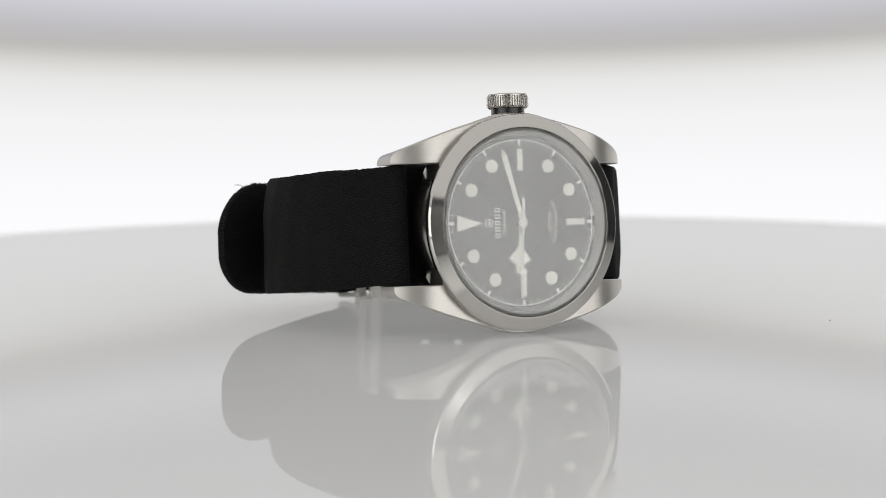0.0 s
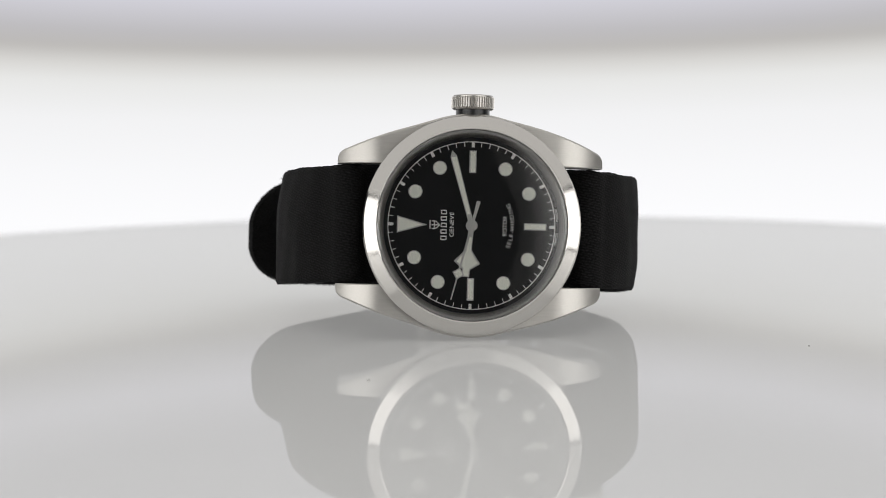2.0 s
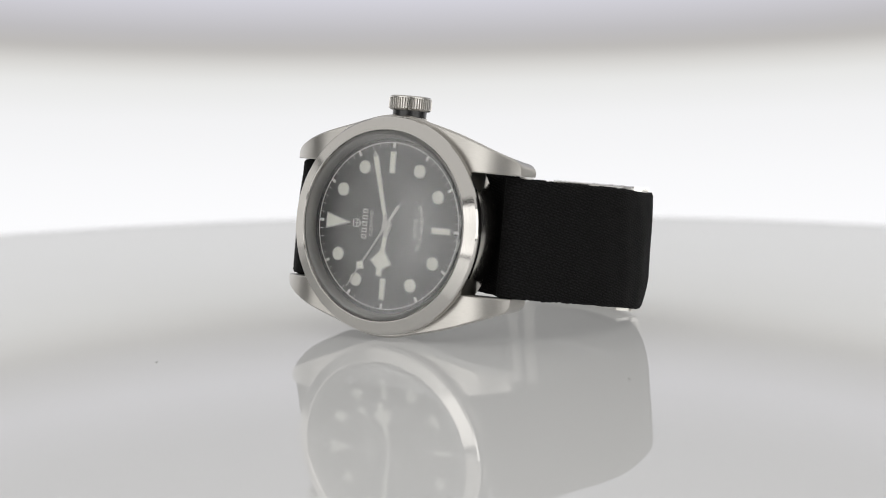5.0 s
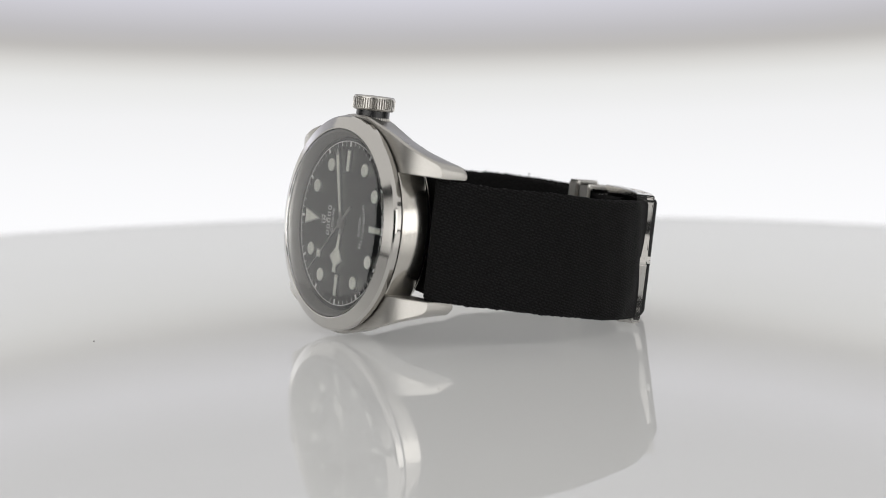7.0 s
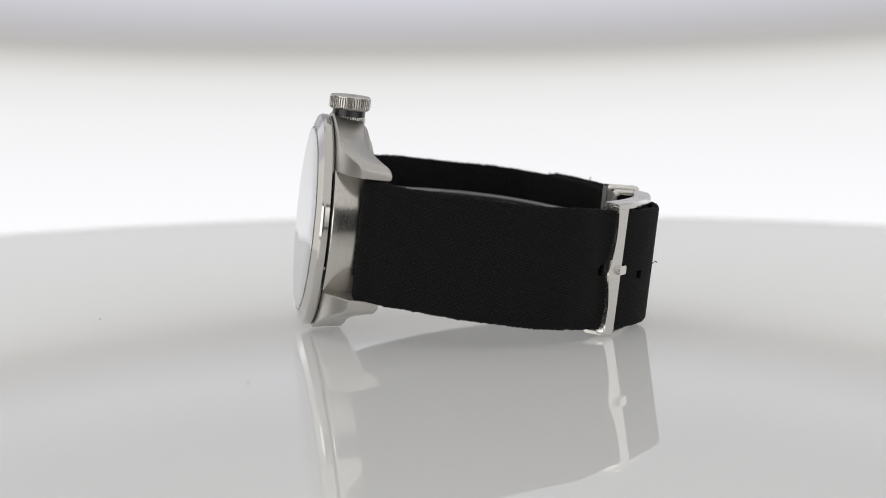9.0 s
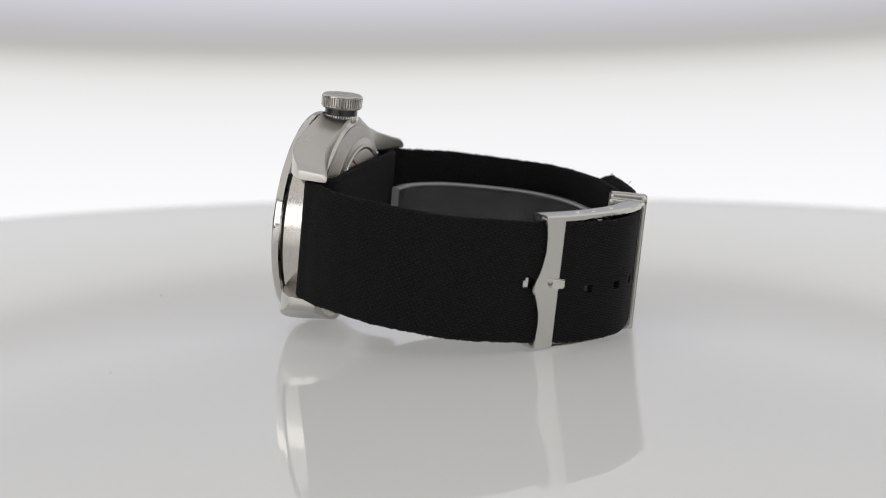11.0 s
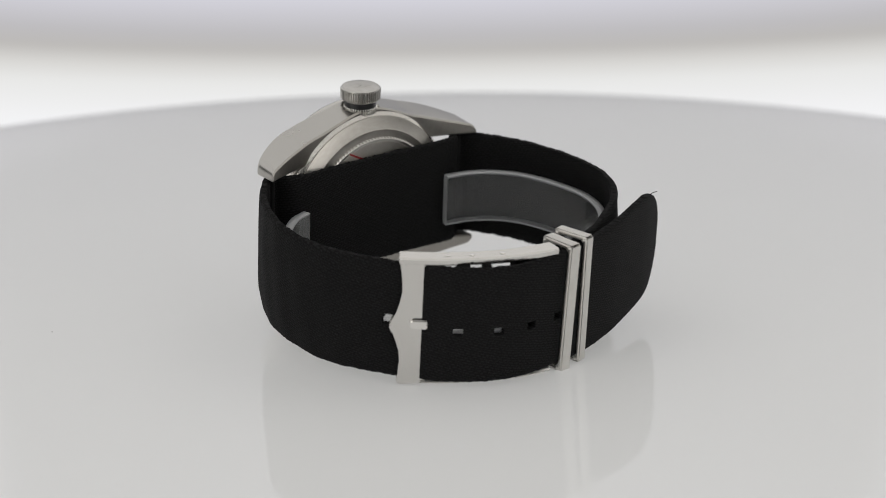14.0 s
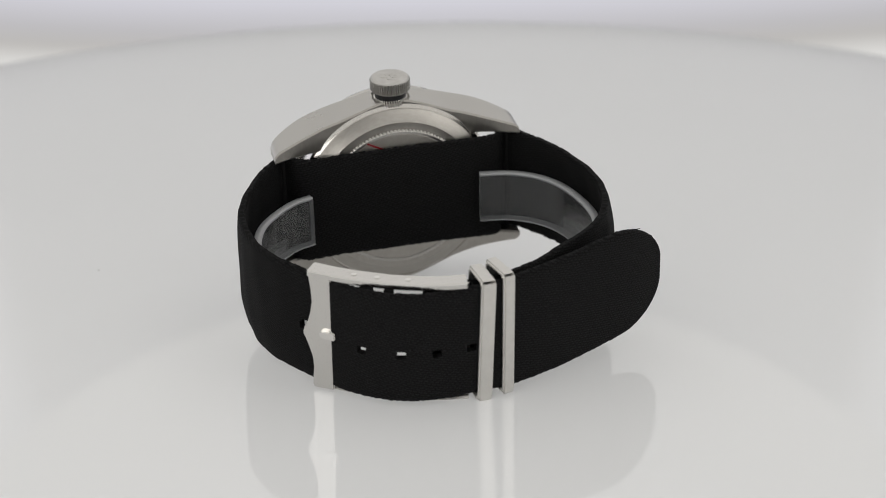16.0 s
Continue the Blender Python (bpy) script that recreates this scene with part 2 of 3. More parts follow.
def prism(outline, y0, y1, bevel=0.0):
    """A flat outline of (x, z), from y0 to y1."""
    bm = bmesh.new()
    a = [bm.verts.new((x, y0, z)) for x, z in outline]
    b = [bm.verts.new((x, y1, z)) for x, z in outline]
    bm.faces.new(a)
    bm.faces.new(b[::-1])
    for k in range(len(a)):
        j = (k + 1) % len(a)
        bm.faces.new((a[k], b[k], b[j], a[j]))
    if bevel:
        bmesh.ops.bevel(bm, geom=bm.edges[:], offset=bevel, segments=2, affect="EDGES")
    return bm


def join(*parts):
    """Several bmeshes in one; one may carry a material index, or None to keep its own."""
    out = bmesh.new()
    for p in parts:
        bm, index = p if isinstance(p, tuple) else (p, 0)
        if index is not None:
            for f in bm.faces:
                f.material_index = index
        me = bpy.data.meshes.new("tmp")
        bm.to_mesh(me)
        bm.free()
        out.from_mesh(me)
        bpy.data.meshes.remove(me)
    return out


def moved(bm, m):
    bmesh.ops.transform(bm, matrix=m, verts=bm.verts)
    return bm


def spline(points, step):
    """Even points along a smooth line through the given ones (any number of coordinates; the first two give the length)."""
    p = [np.array(q, float) for q in points]
    p = [2 * p[0] - p[1]] + p + [2 * p[-1] - p[-2]]
    fine = []
    for i in range(1, len(p) - 2):
        for u in np.linspace(0, 1, 24, endpoint=False):
            a, b, c, d = p[i - 1:i + 3]
            fine.append(0.5 * (2 * b + (c - a) * u + (2 * a - 5 * b + 4 * c - d) * u ** 2 + (3 * b - a - 3 * c + d) * u ** 3))
    fine.append(p[-2])
    fine = np.array(fine)
    s = np.concatenate([[0], np.cumsum(np.hypot(*np.diff(fine[:, :2], axis=0).T))])
    n = max(2, int(round(s[-1] / step)) + 1)
    even = np.linspace(0, s[-1], n)
    return even, np.stack([np.interp(even, s, fine[:, k]) for k in range(fine.shape[1])], 1)


def ribbon(points, thick, across, step, low_high, keep=None, ragged=0.0, rim=0, lean=None, taper=0.6):
    """A band that stands on edge along a line of (x, y, ...): low_high(s, row) gives its lower and upper z,
    keep(s, z) says which cells are there, rim is the material index of the cut edges, lean(row) tilts it."""
    s, rows = spline(points, step)
    t = np.gradient(rows[:, :2], axis=0)
    t /= np.linalg.norm(t, axis=1)[:, None]
    nrm = np.stack([t[:, 1], -t[:, 0]], 1)
    bm = bmesh.new()
    uvl = bm.loops.layers.uv.new("weave")
    rnd = random.Random(5)
    lay = {}
    for side in (0, 1):
        for i in range(len(s)):
            lo, hi = low_high(s[i], rows[i])
            for j in range(across + 1):
                z = lo + (hi - lo) * j / across
                if ragged and j in (0, across):
                    z += rnd.uniform(-ragged, ragged)
                o = (0.5 - side) * thick * (taper if j in (0, across) else 1.0) + (lean(rows[i], z) if lean else 0.0)
                lay[side, i, j] = (bm.verts.new((rows[i, 0] + nrm[i, 0] * o, rows[i, 1] + nrm[i, 1] * o, z)), (s[i], z))
    there = set()
    for i in range(len(s) - 1):
        for j in range(across):
            mid = 0.5 * (lay[0, i, j][1][1] + lay[0, i, j + 1][1][1])
            if keep is None or keep(0.5 * (s[i] + s[i + 1]), mid):
                there.add((i, j))

    def face(corners, index=0):
        f = bm.faces.new([c[0] for c in corners])
        f.material_index = index
        for loop, c in zip(f.loops, corners):
            loop[uvl].uv = c[1]

    for i, j in there:
        for side in (0, 1):
            face([lay[side, i, j], lay[side, i + 1, j], lay[side, i + 1, j + 1], lay[side, i, j + 1]])
        for (di, dj), a, b in (((-1, 0), (i, j), (i, j + 1)), ((1, 0), (i + 1, j), (i + 1, j + 1)), ((0, -1), (i, j), (i + 1, j)), ((0, 1), (i, j + 1), (i + 1, j + 1))):
            if (i + di, j + dj) not in there:
                face([lay[(0, *a)], lay[(0, *b)], lay[(1, *b)], lay[(1, *a)]], rim)
    bmesh.ops.delete(bm, geom=[v for v in bm.verts if not v.link_faces], context="VERTS")
    return bm


def clock(hour, r):
    """The dial's (x, z) at that hour and distance from its centre: 12 lies at -x, 3 at +z."""
    a = radians(hour * 30)
    return -math.cos(a) * r, math.sin(a) * r


def turned(points, hour):
    """An outline drawn with +v towards 12 and +u towards 3, turned to an hour, as (x, z)."""
    a = radians(hour * 30)
    return [(-(v * math.cos(a) - u * math.sin(a)), v * math.sin(a) + u * math.cos(a)) for u, v in points]


def lettering(name, words, height, mat, parent, place, length=None):
    """Words in the built-in font, laid flat on the dial. place: (x, z) of the middle of the line and its turn in degrees."""
    cu = bpy.data.curves.new(name, "FONT")
    cu.body, cu.size, cu.align_x, cu.align_y = words, height * 1.37, "CENTER", "CENTER"
    cu.extrude = 0.012
    ob = bpy.data.objects.new(name, cu)
    scene.collection.objects.link(ob)
    bpy.context.view_layer.update()
    me = bpy.data.meshes.new_from_object(ob.evaluated_get(bpy.context.evaluated_depsgraph_get()))
    bpy.data.objects.remove(ob)
    bm = bmesh.new()
    bm.from_mesh(me)
    bpy.data.meshes.remove(me)
    xs = [v.co.x for v in bm.verts]
    k = length / (max(xs) - min(xs)) if length else 1.0
    x, z, turn = place
    a = radians(turn)
    for v in bm.verts:
        u, w = v.co.x * k, v.co.y
        right = (math.sin(a), math.cos(a))           # along the words, as (x, z)
        top = (-math.cos(a), math.sin(a))
        v.co = Vector((x + right[0] * u + top[0] * w, -0.03 - v.co.z, z + right[1] * u + top[1] * w))
    return part(name, bm, mat, parent)


# ---------------------------------------------------------------- the turntable and the light rig
turntable = tagged(new("turntable"), "round glossy white acrylic turntable mirroring the watch on it", "turntable")
bm = lathe([(0.5, 0), (100, 0), (185.4, 0), (185.9, -0.5), (186, -1.0), (186, -4.0), (183.6, -4.0)], 256, closed=False)
bm.verts.ensure_lookup_table()
bm.faces.new(bm.verts[:256])
for v in bm.verts:
    v.co = Vector((v.co.x, v.co.z, v.co.y))
part("disc", bm, acrylic, turntable)
bm = lathe([(183.5, -4.0), (185, -4.0), (185, -9), (183.5, -9)], 128)
for v in bm.verts:
    v.co = Vector((v.co.x, v.co.z, v.co.y))
part("rim_ring", bm, edge_mat, turntable, "pale grey ring under the disc")

for x, y, r in ((-47.5, -37.0, 0.2), (21.2, -63.4, 0.17)):
    bm = bmesh.new()
    bmesh.ops.create_icosphere(bm, subdivisions=1, radius=r, matrix=Matrix.Translation((x, y, r * 0.4)) @ Matrix.Diagonal((1, 0.7, 0.5, 1)))
    part("dust_speck", bm, edge_dark, turntable, "tiny dark speck of dust")

# unseen drum with a glowing top, added below the disc to brighten it
base = tagged(new("underlight"), "unseen round glowing base added under the turntable to brighten it", "light box")
for name, prof, mat in (("drum", [(185, -9), (185, -240), (183.4, -240), (183.4, -9)], frame_mat), ("diffuser", [(0.5, -10), (183.2, -10), (183.2, -12), (0.5, -12)], base_glow)):
    bm = lathe(prof, 128)
    for v in bm.verts:
        v.co = Vector((v.co.x, v.co.z, v.co.y))
    part(name, bm, mat, base)
bm = prism([(-2.5, -2.5), (2.5, -2.5), (2.5, 2.5), (-2.5, 2.5)], 0.9, 0.92)
tagged(part("studio_floor", moved(bm, pose(0, 0, 0, -90)), floor_mat, unit=1.0), "dark grey studio floor", "floor", kind="structure")
bm = capped([(110, -240), (110, -900)], 48)
for v in bm.verts:
    v.co = Vector((v.co.x, v.co.z, v.co.y))
part("pedestal", bm, frame_mat, base)

SHEET_R, SHEET_Y, SEAM = 0.18, 0.0977, 0.0659


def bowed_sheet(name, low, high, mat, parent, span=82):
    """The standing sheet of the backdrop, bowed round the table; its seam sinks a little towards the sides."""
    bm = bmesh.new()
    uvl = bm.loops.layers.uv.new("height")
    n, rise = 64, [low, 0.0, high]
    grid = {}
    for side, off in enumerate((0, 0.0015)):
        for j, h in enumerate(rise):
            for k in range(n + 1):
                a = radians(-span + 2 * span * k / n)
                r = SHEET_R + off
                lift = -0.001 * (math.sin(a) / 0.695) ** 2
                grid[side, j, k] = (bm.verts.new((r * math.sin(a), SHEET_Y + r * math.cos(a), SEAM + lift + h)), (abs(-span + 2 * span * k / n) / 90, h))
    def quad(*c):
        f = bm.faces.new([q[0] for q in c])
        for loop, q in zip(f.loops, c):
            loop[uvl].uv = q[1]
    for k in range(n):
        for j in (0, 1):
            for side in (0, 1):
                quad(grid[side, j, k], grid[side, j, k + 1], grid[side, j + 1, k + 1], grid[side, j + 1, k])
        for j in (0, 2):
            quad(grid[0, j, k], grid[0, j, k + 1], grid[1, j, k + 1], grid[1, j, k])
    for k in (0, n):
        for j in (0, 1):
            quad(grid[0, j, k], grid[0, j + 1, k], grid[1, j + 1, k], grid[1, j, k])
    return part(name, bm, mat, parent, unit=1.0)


backdrop = tagged(new("backdrop"), "bowed white cloth backdrop with painted-in glow, on a swing arm", "backdrop", kind="structure")
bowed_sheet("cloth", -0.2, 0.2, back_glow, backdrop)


def softbox(name, width, height, m, mat, label):
    """A shallow black box with a glowing front, facing its own -z."""
    box = tagged(new(name), label, "softbox", group="studio softboxes")
    box.matrix_basis = m
    w, h = width / 2, height / 2
    bm = prism([(-w, -h), (w, -h), (w, h), (-w, h)], 0, 0.001)
    part("diffuser", moved(bm, pose(0, 0, 0, 90)), mat, box, "white diffuser", unit=1.0)
    bm = bmesh.new()
    a = [bm.verts.new((x, y, 0.004)) for x, y in ((-w, -h), (w, -h), (w, h), (-w, h))]
    b = [bm.verts.new((x * 0.4, y * 0.4, 0.1)) for x, y in ((-w, -h), (w, -h), (w, h), (-w, h))]
    bm.faces.new(a), bm.faces.new(b)
    for k in range(4):
        bm.faces.new((a[k], a[(k + 1) % 4], b[(k + 1) % 4], b[k]))
    part("shell", bm, frame_mat, box, "black cloth shell", unit=1.0)
    return box


def stand(box, points):
    """A black pole from the softbox's back along the given places down to the studio floor."""
    bm = bmesh.new()
    way = [box.matrix_basis @ Vector((0, 0, 0.1))] + [Vector(p) for p in points]
    for p, q in zip(way, way[1:]):
        m = Matrix.Translation((p + q) / 2) @ (q - p).to_track_quat("Z", "Y").to_matrix().to_4x4()
        bmesh.ops.create_cone(bm, cap_ends=True, segments=16, radius1=0.008, radius2=0.008, depth=(q - p).length, matrix=box.matrix_basis.inverted() @ m)
    part("stand", bm, frame_mat, box, "black metal light stand", unit=1.0)


for sgn in (-1, 1):
    a = radians(43)
    box = softbox("softbox", 0.6, 0.2, look((sgn * 0.5 * math.sin(a), -0.5 * math.cos(a), 0.078), (0, 0, 0.02)), side_glow, "wide studio softbox beside the camera, switched on")
    stand(box, [box.matrix_basis @ Vector((0, 0, 0.14)), (sgn * 0.64 * math.sin(a), -0.64 * math.cos(a), -0.9)])

# unseen glowing dome and side panels, added to brighten the steel and its reflections
dome = tagged(new("fill_dome"), "unseen glowing dome added over the table as fill light", "light tent")
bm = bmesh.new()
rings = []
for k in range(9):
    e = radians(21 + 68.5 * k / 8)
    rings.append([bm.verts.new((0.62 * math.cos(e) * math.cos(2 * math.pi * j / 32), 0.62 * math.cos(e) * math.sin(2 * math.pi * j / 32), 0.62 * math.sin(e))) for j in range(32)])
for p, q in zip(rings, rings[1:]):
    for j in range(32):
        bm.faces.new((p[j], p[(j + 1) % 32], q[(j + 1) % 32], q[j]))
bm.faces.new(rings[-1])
part("dome_shell", bm, dome_glow, dome, "unseen glowing shell added as overhead light", unit=1.0)
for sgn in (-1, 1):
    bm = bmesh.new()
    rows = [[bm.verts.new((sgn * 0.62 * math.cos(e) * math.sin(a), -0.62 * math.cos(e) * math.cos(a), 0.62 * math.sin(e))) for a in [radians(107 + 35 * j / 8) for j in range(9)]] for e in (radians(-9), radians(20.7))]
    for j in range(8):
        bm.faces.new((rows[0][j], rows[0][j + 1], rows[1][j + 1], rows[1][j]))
    part("side_fill", bm, side_fill_glow, dome, "unseen glowing panel added beside the table", unit=1.0)
# legs of the added dome, unseen
for k in range(4):
    a = radians((50, 130, 230, 310)[k])
    bm = bmesh.new()
    bmesh.ops.create_cone(bm, cap_ends=True, segments=12, radius1=0.006, radius2=0.006, depth=1.13, matrix=pose(0.58 * math.cos(a), 0.58 * math.sin(a), -0.335))
    part("leg", bm, frame_mat, dome, unit=1.0)

# ---------------------------------------------------------------- the watch. Its space: x towards 6 o'clock, z towards the crown, y into the case; mm
WATCH = Matrix(((0.78451, 0.61113, 0.10520, -0.010308), (-0.61882, 0.78250, 0.06903, -0.019309), (-0.04013, -0.11925, 0.99205, 0.018573), (0, 0, 0, 1)))
SECONDS_AT = 272.8                                   # the second hand's turn at the start, in degrees from 12

watch = tagged(new("wristwatch"), "steel wristwatch, black dial and black cloth strap, lying on its side", "watch")


def horn(sign):
    """One flank of the case with its two lugs, on the crown's side (+1) or across from it (-1)."""
    bm = bmesh.new()
    xs = [-21.8, -21.76, -21.66, -21.5, -21.25, -20.9, -20.4] + list(np.linspace(-19.8, -5.0, 16)) + list(np.linspace(-4.4, 4.4, 23)) + list(np.linspace(5.0, 19.8, 16)) + [20.4, 20.9, 21.25, 21.5, 21.66, 21.76, 21.8]
    rings = []
    for x in xs:
        a = abs(x)
        r = 18.25
        zo = math.sqrt(r * r - a * a) if a < 5.56 else math.sqrt(r * r - 5.56 ** 2) - 0.34 * (a - 5.56)
        if a > 5.56:
            zo += (0.6 if x > 0 else 0.5) * math.sin(min(1, (a - 5.56) / 17.0) * math.pi)
        if x < 0:
            zo -= 0.22 * min(1, max(0, a - 5.56) / 4)
        end = max(0, a - 20.8) / 1.01
        zo -= 0.9 * (1 - math.sqrt(max(0, 1 - end * end)))
        yf = 0.62 + 3.4 * (max(0, a - 14) / 7.8) ** 2.0
        yb = 5.9 + 3.0 * (max(0, a - 11.5) / 10.3) ** 1.6
        zb = zo - (0.25 + 1.05 * min(1, a / 10)) * (1 - 0.8 * (max(0, a - 14) / 7.8) ** 1.5)
        zi = 9.85
        c = 0.28
        deck = []
        for k in range(1, 12):
            f = k / 12
            y = yb - 0.3 + (yf + c - yb + 0.3) * f
            sink = 1.1 * min(1, max(0, (3.15 - math.hypot(x - 0.1, y - 3.5)) / 0.3)) if sign > 0 else 0
            deck.append((y, max(zi + 0.4, zb) * (1 - f) + zo * f - sink))
        ring = [(yf + c, zo), (yf, zo - c), (yf, zi + 0.15), (yf + 0.15, zi), (yb - 0.3, zi), (yb, zi + 0.3), (yb, max(zi + 0.35, zb - 0.3)), (yb - 0.3, max(zi + 0.4, zb))] + deck
        rings.append([bm.verts.new((x, y, z * sign)) for y, z in ring])
    for p, q in zip(rings, rings[1:]):
        for k in range(len(p)):
            j = (k + 1) % len(p)
            bm.faces.new((p[k], p[j], q[j], q[k])).material_index = 1 if k >= 7 else 2 if k in (4, 5, 6) else 0
    bm.faces.new(rings[0])
    bm.faces.new(rings[-1])
    return bm


barrel = lathe([(17.35, 0.66), (17.45, 0.86), (17.45, 5.4), (17.1, 5.9), (16.5, 6.3), (10, 6.3), (10, 0.66)], 160)
case = part("case", join((barrel, 3), (horn(1), None), (horn(-1), None)), [brushed, flank_steel, back_steel, barrel_steel], watch, "steel case, brushed lugs and polished flanks", smooth=32)
part("bezel_gap", lathe([(17.2, 0.3), (17.2, 0.75), (14.6, 0.75), (14.6, 0.3)], 128), seam_mat, case)
bezel = part("bezel", lathe([(15.52, -1.45), (15.58, -1.83), (15.74, -1.91), (17.56, -1.19), (17.78, -0.9), (17.84, -0.65), (17.82, 0.1), (17.6, 0.42), (15.4, 0.42), (15.4, -1.1)], 256), bezel_mat, watch, "smooth polished steel bezel", smooth=14)
part("inner_ring", lathe([(15.5, -1.5), (15.3, -1.6), (15.1, -1.5), (14.35, -0.02), (14.35, 0.2), (15.5, 0.2)], 160), ring_mat, watch, "dark inner ring")
# crystal: one flat pane with a rounded rim, its outer face towards -y
bm = lathe([(15.5, -1.45), (15.48, -1.8), (15.3, -1.97), (14.9, -2.01), (7, -2.03), (0.3, -2.03)], 128, closed=False)
bm.verts.ensure_lookup_table()
bm.faces.new(bm.verts[-128:])
low = lathe([(15.4, -1.5), (7, -1.52), (0.3, -1.52)], 128, closed=False)
low.verts.ensure_lookup_table()
low.faces.new(low.verts[-128:])
for pane in (bm, low):                              # both faces of the pane look out of the watch
    bmesh.ops.recalc_face_normals(pane, faces=pane.faces)
    pane.faces.ensure_lookup_table()
    if pane.faces[-1].normal.y > 0:
        bmesh.ops.reverse_faces(pane, faces=pane.faces)
bm = join(bm, low)
part("crystal", bm, crystal_mat, watch, "clear flat crystal", recalc=False).visible_shadow = False


# caseback: a conical ring, a toothed ring and the flat lid
back = part("caseback", lathe([(16.5, 6.25), (16.5, 6.5), (16.25, 6.65), (14.45, 7.35), (14.3, 7.5), (13.2, 7.55), (13.0, 7.6), (5, 7.6), (5, 6.25)], 160), back_steel, watch, "satin steel caseback", smooth=25)
part("toothed_ring", lathe([(12.35, 7.5), (12.35, 8.0), (12.75, 8.05), (13.05, 7.85), (13.05, 7.5)], 360, lambda r, k: r if r < 12.9 else r - 0.28 * (k % 3 == 0)), crown_steel, back, "fine-toothed polished ring", smooth=20)
part("lid", capped([(12.4, 7.5), (12.3, 7.95), (12.1, 8.0), (1, 8.02)], 128), back_steel, back, "plain satin lid")
part("red_mark", moved(prism([(-2.1, -0.16), (2.1, -0.16), (2.1, 0.16), (-2.1, 0.16)], 8.02, 8.06), Matrix.Translation((3.59, 0, 10.25)) @ Matrix.Rotation(radians(-27.7), 4, "Y")), red_mat, back, "thin red engraved line")
part("engraving", prism([(-6.2, 8.9), (-1.4, 8.9), (-1.4, 9.2), (-6.2, 9.2)], 8.02, 8.05), ring_mat, back, "worn engraved bar")

# crown and its tube
fluted = lambda r, k: r - (0.0, 0.0, 0.3, 0.3)[k % 4] if r > 3.4 else r
bm = capped([(2.7, -21.46), (3.15, -21.4), (3.38, -21.22), (3.38, -21.06), (3.52, -21.0), (3.52, -19.35), (3.38, -19.25), (3.2, -19.05), (2.9, -19.0)], 192, fluted)
crown = part("crown", moved(bm, Matrix.Translation((0.1, 3.5, 0)) @ Matrix.Rotation(radians(-90), 4, "X")), crown_steel, watch, "fluted steel screw-down crown", smooth=25)
bits = []
for k in range(5):
    a = radians(90 + 72 * k)
    bits.append(moved(prism([(-0.34, 0.3), (0, 0.1), (0.34, 0.3), (0.45, 1.1), (0, 1.55), (-0.45, 1.1)], 0, 0.06), Matrix.Rotation(a, 4, "Y")))
part("crown_emblem", moved(join(*bits), Matrix.Translation((0.1, 3.5, 21.5)) @ Matrix.Rotation(radians(-90), 4, "X")), crown_steel, crown, "raised five-petal emblem")
bm = capped([(2.78, -19.2), (2.78, -17.5), (2.6, -17.4)], 64)
part("crown_gasket", moved(bm, Matrix.Translation((0.1, 3.5, 0)) @ Matrix.Rotation(radians(-90), 4, "X")), gasket, watch, "black anodised crown tube")

teeth = lambda r, k: r - (0.0, 0.22)[k // 2 % 2] if r > 2.85 else r
bm = capped([(2.5, -17.98), (2.86, -17.95), (2.95, -17.8), (2.95, -16.9), (2.5, -16.8)], 160, teeth)
part("crown_collar", moved(bm, Matrix.Translation((0.1, 3.5, 0)) @ Matrix.Rotation(radians(-90), 4, "X")), satin, watch, "fine-toothed steel collar under the crown", smooth=20)

# dial with its markers
dial = part("dial", capped([(14.4, 0.0), (14.4, 0.5)], 128), dial_mat, watch, "matt black dial")
bits = [lathe([(13.55, -0.02), (13.68, -0.02), (13.68, 0.01), (13.55, 0.01)], 180)]
for k in range(60):
    five = k % 5 == 0
    w, inner = (0.24, 12.72) if five else (0.055, 12.85)
    bits.append(prism(turned([(-w, inner), (w, inner), (w, 13.6), (-w, 13.6)], k / 5), -0.025, 0.01))
part("minute_track", join(*bits), print_mat, dial, "white printed minute track")


def marker(outline_of, inset_of):
    """A raised marker: a bright metal rim round luminous paint."""
    return join((prism(outline_of, -0.16, 0.02), 0), (prism(inset_of, -0.2, 0.0), 1))


def disc_outline(x, z, r, n=40):
    return [(x + r * math.cos(2 * math.pi * k / n), z + r * math.sin(2 * math.pi * k / n)) for k in range(n)]


for h in (1, 2, 4, 5, 7, 8, 10, 11):
    x, z = clock(h, 10.7)
    part("hour_marker", marker(disc_outline(x, z, 1.14), disc_outline(x, z, 1.0)), [rim_mat, lume], dial, "round cream hour marker")
for h in (3, 6, 9):
    part("hour_marker", marker(turned([(-0.56, 8.55), (0.56, 8.55), (0.56, 12.2), (-0.56, 12.2)], h), turned([(-0.4, 8.72), (0.4, 8.72), (0.4, 12.03), (-0.4, 12.03)], h)), [rim_mat, lume], dial, "bar-shaped cream hour marker")
part("hour_marker", marker([(-12.15, -1.4), (-12.15, 1.4), (-7.25, 0)], [(-11.98, -1.14), (-11.98, 1.14), (-8.0, 0)]), [rim_mat, lume], dial, "cream triangle hour marker")

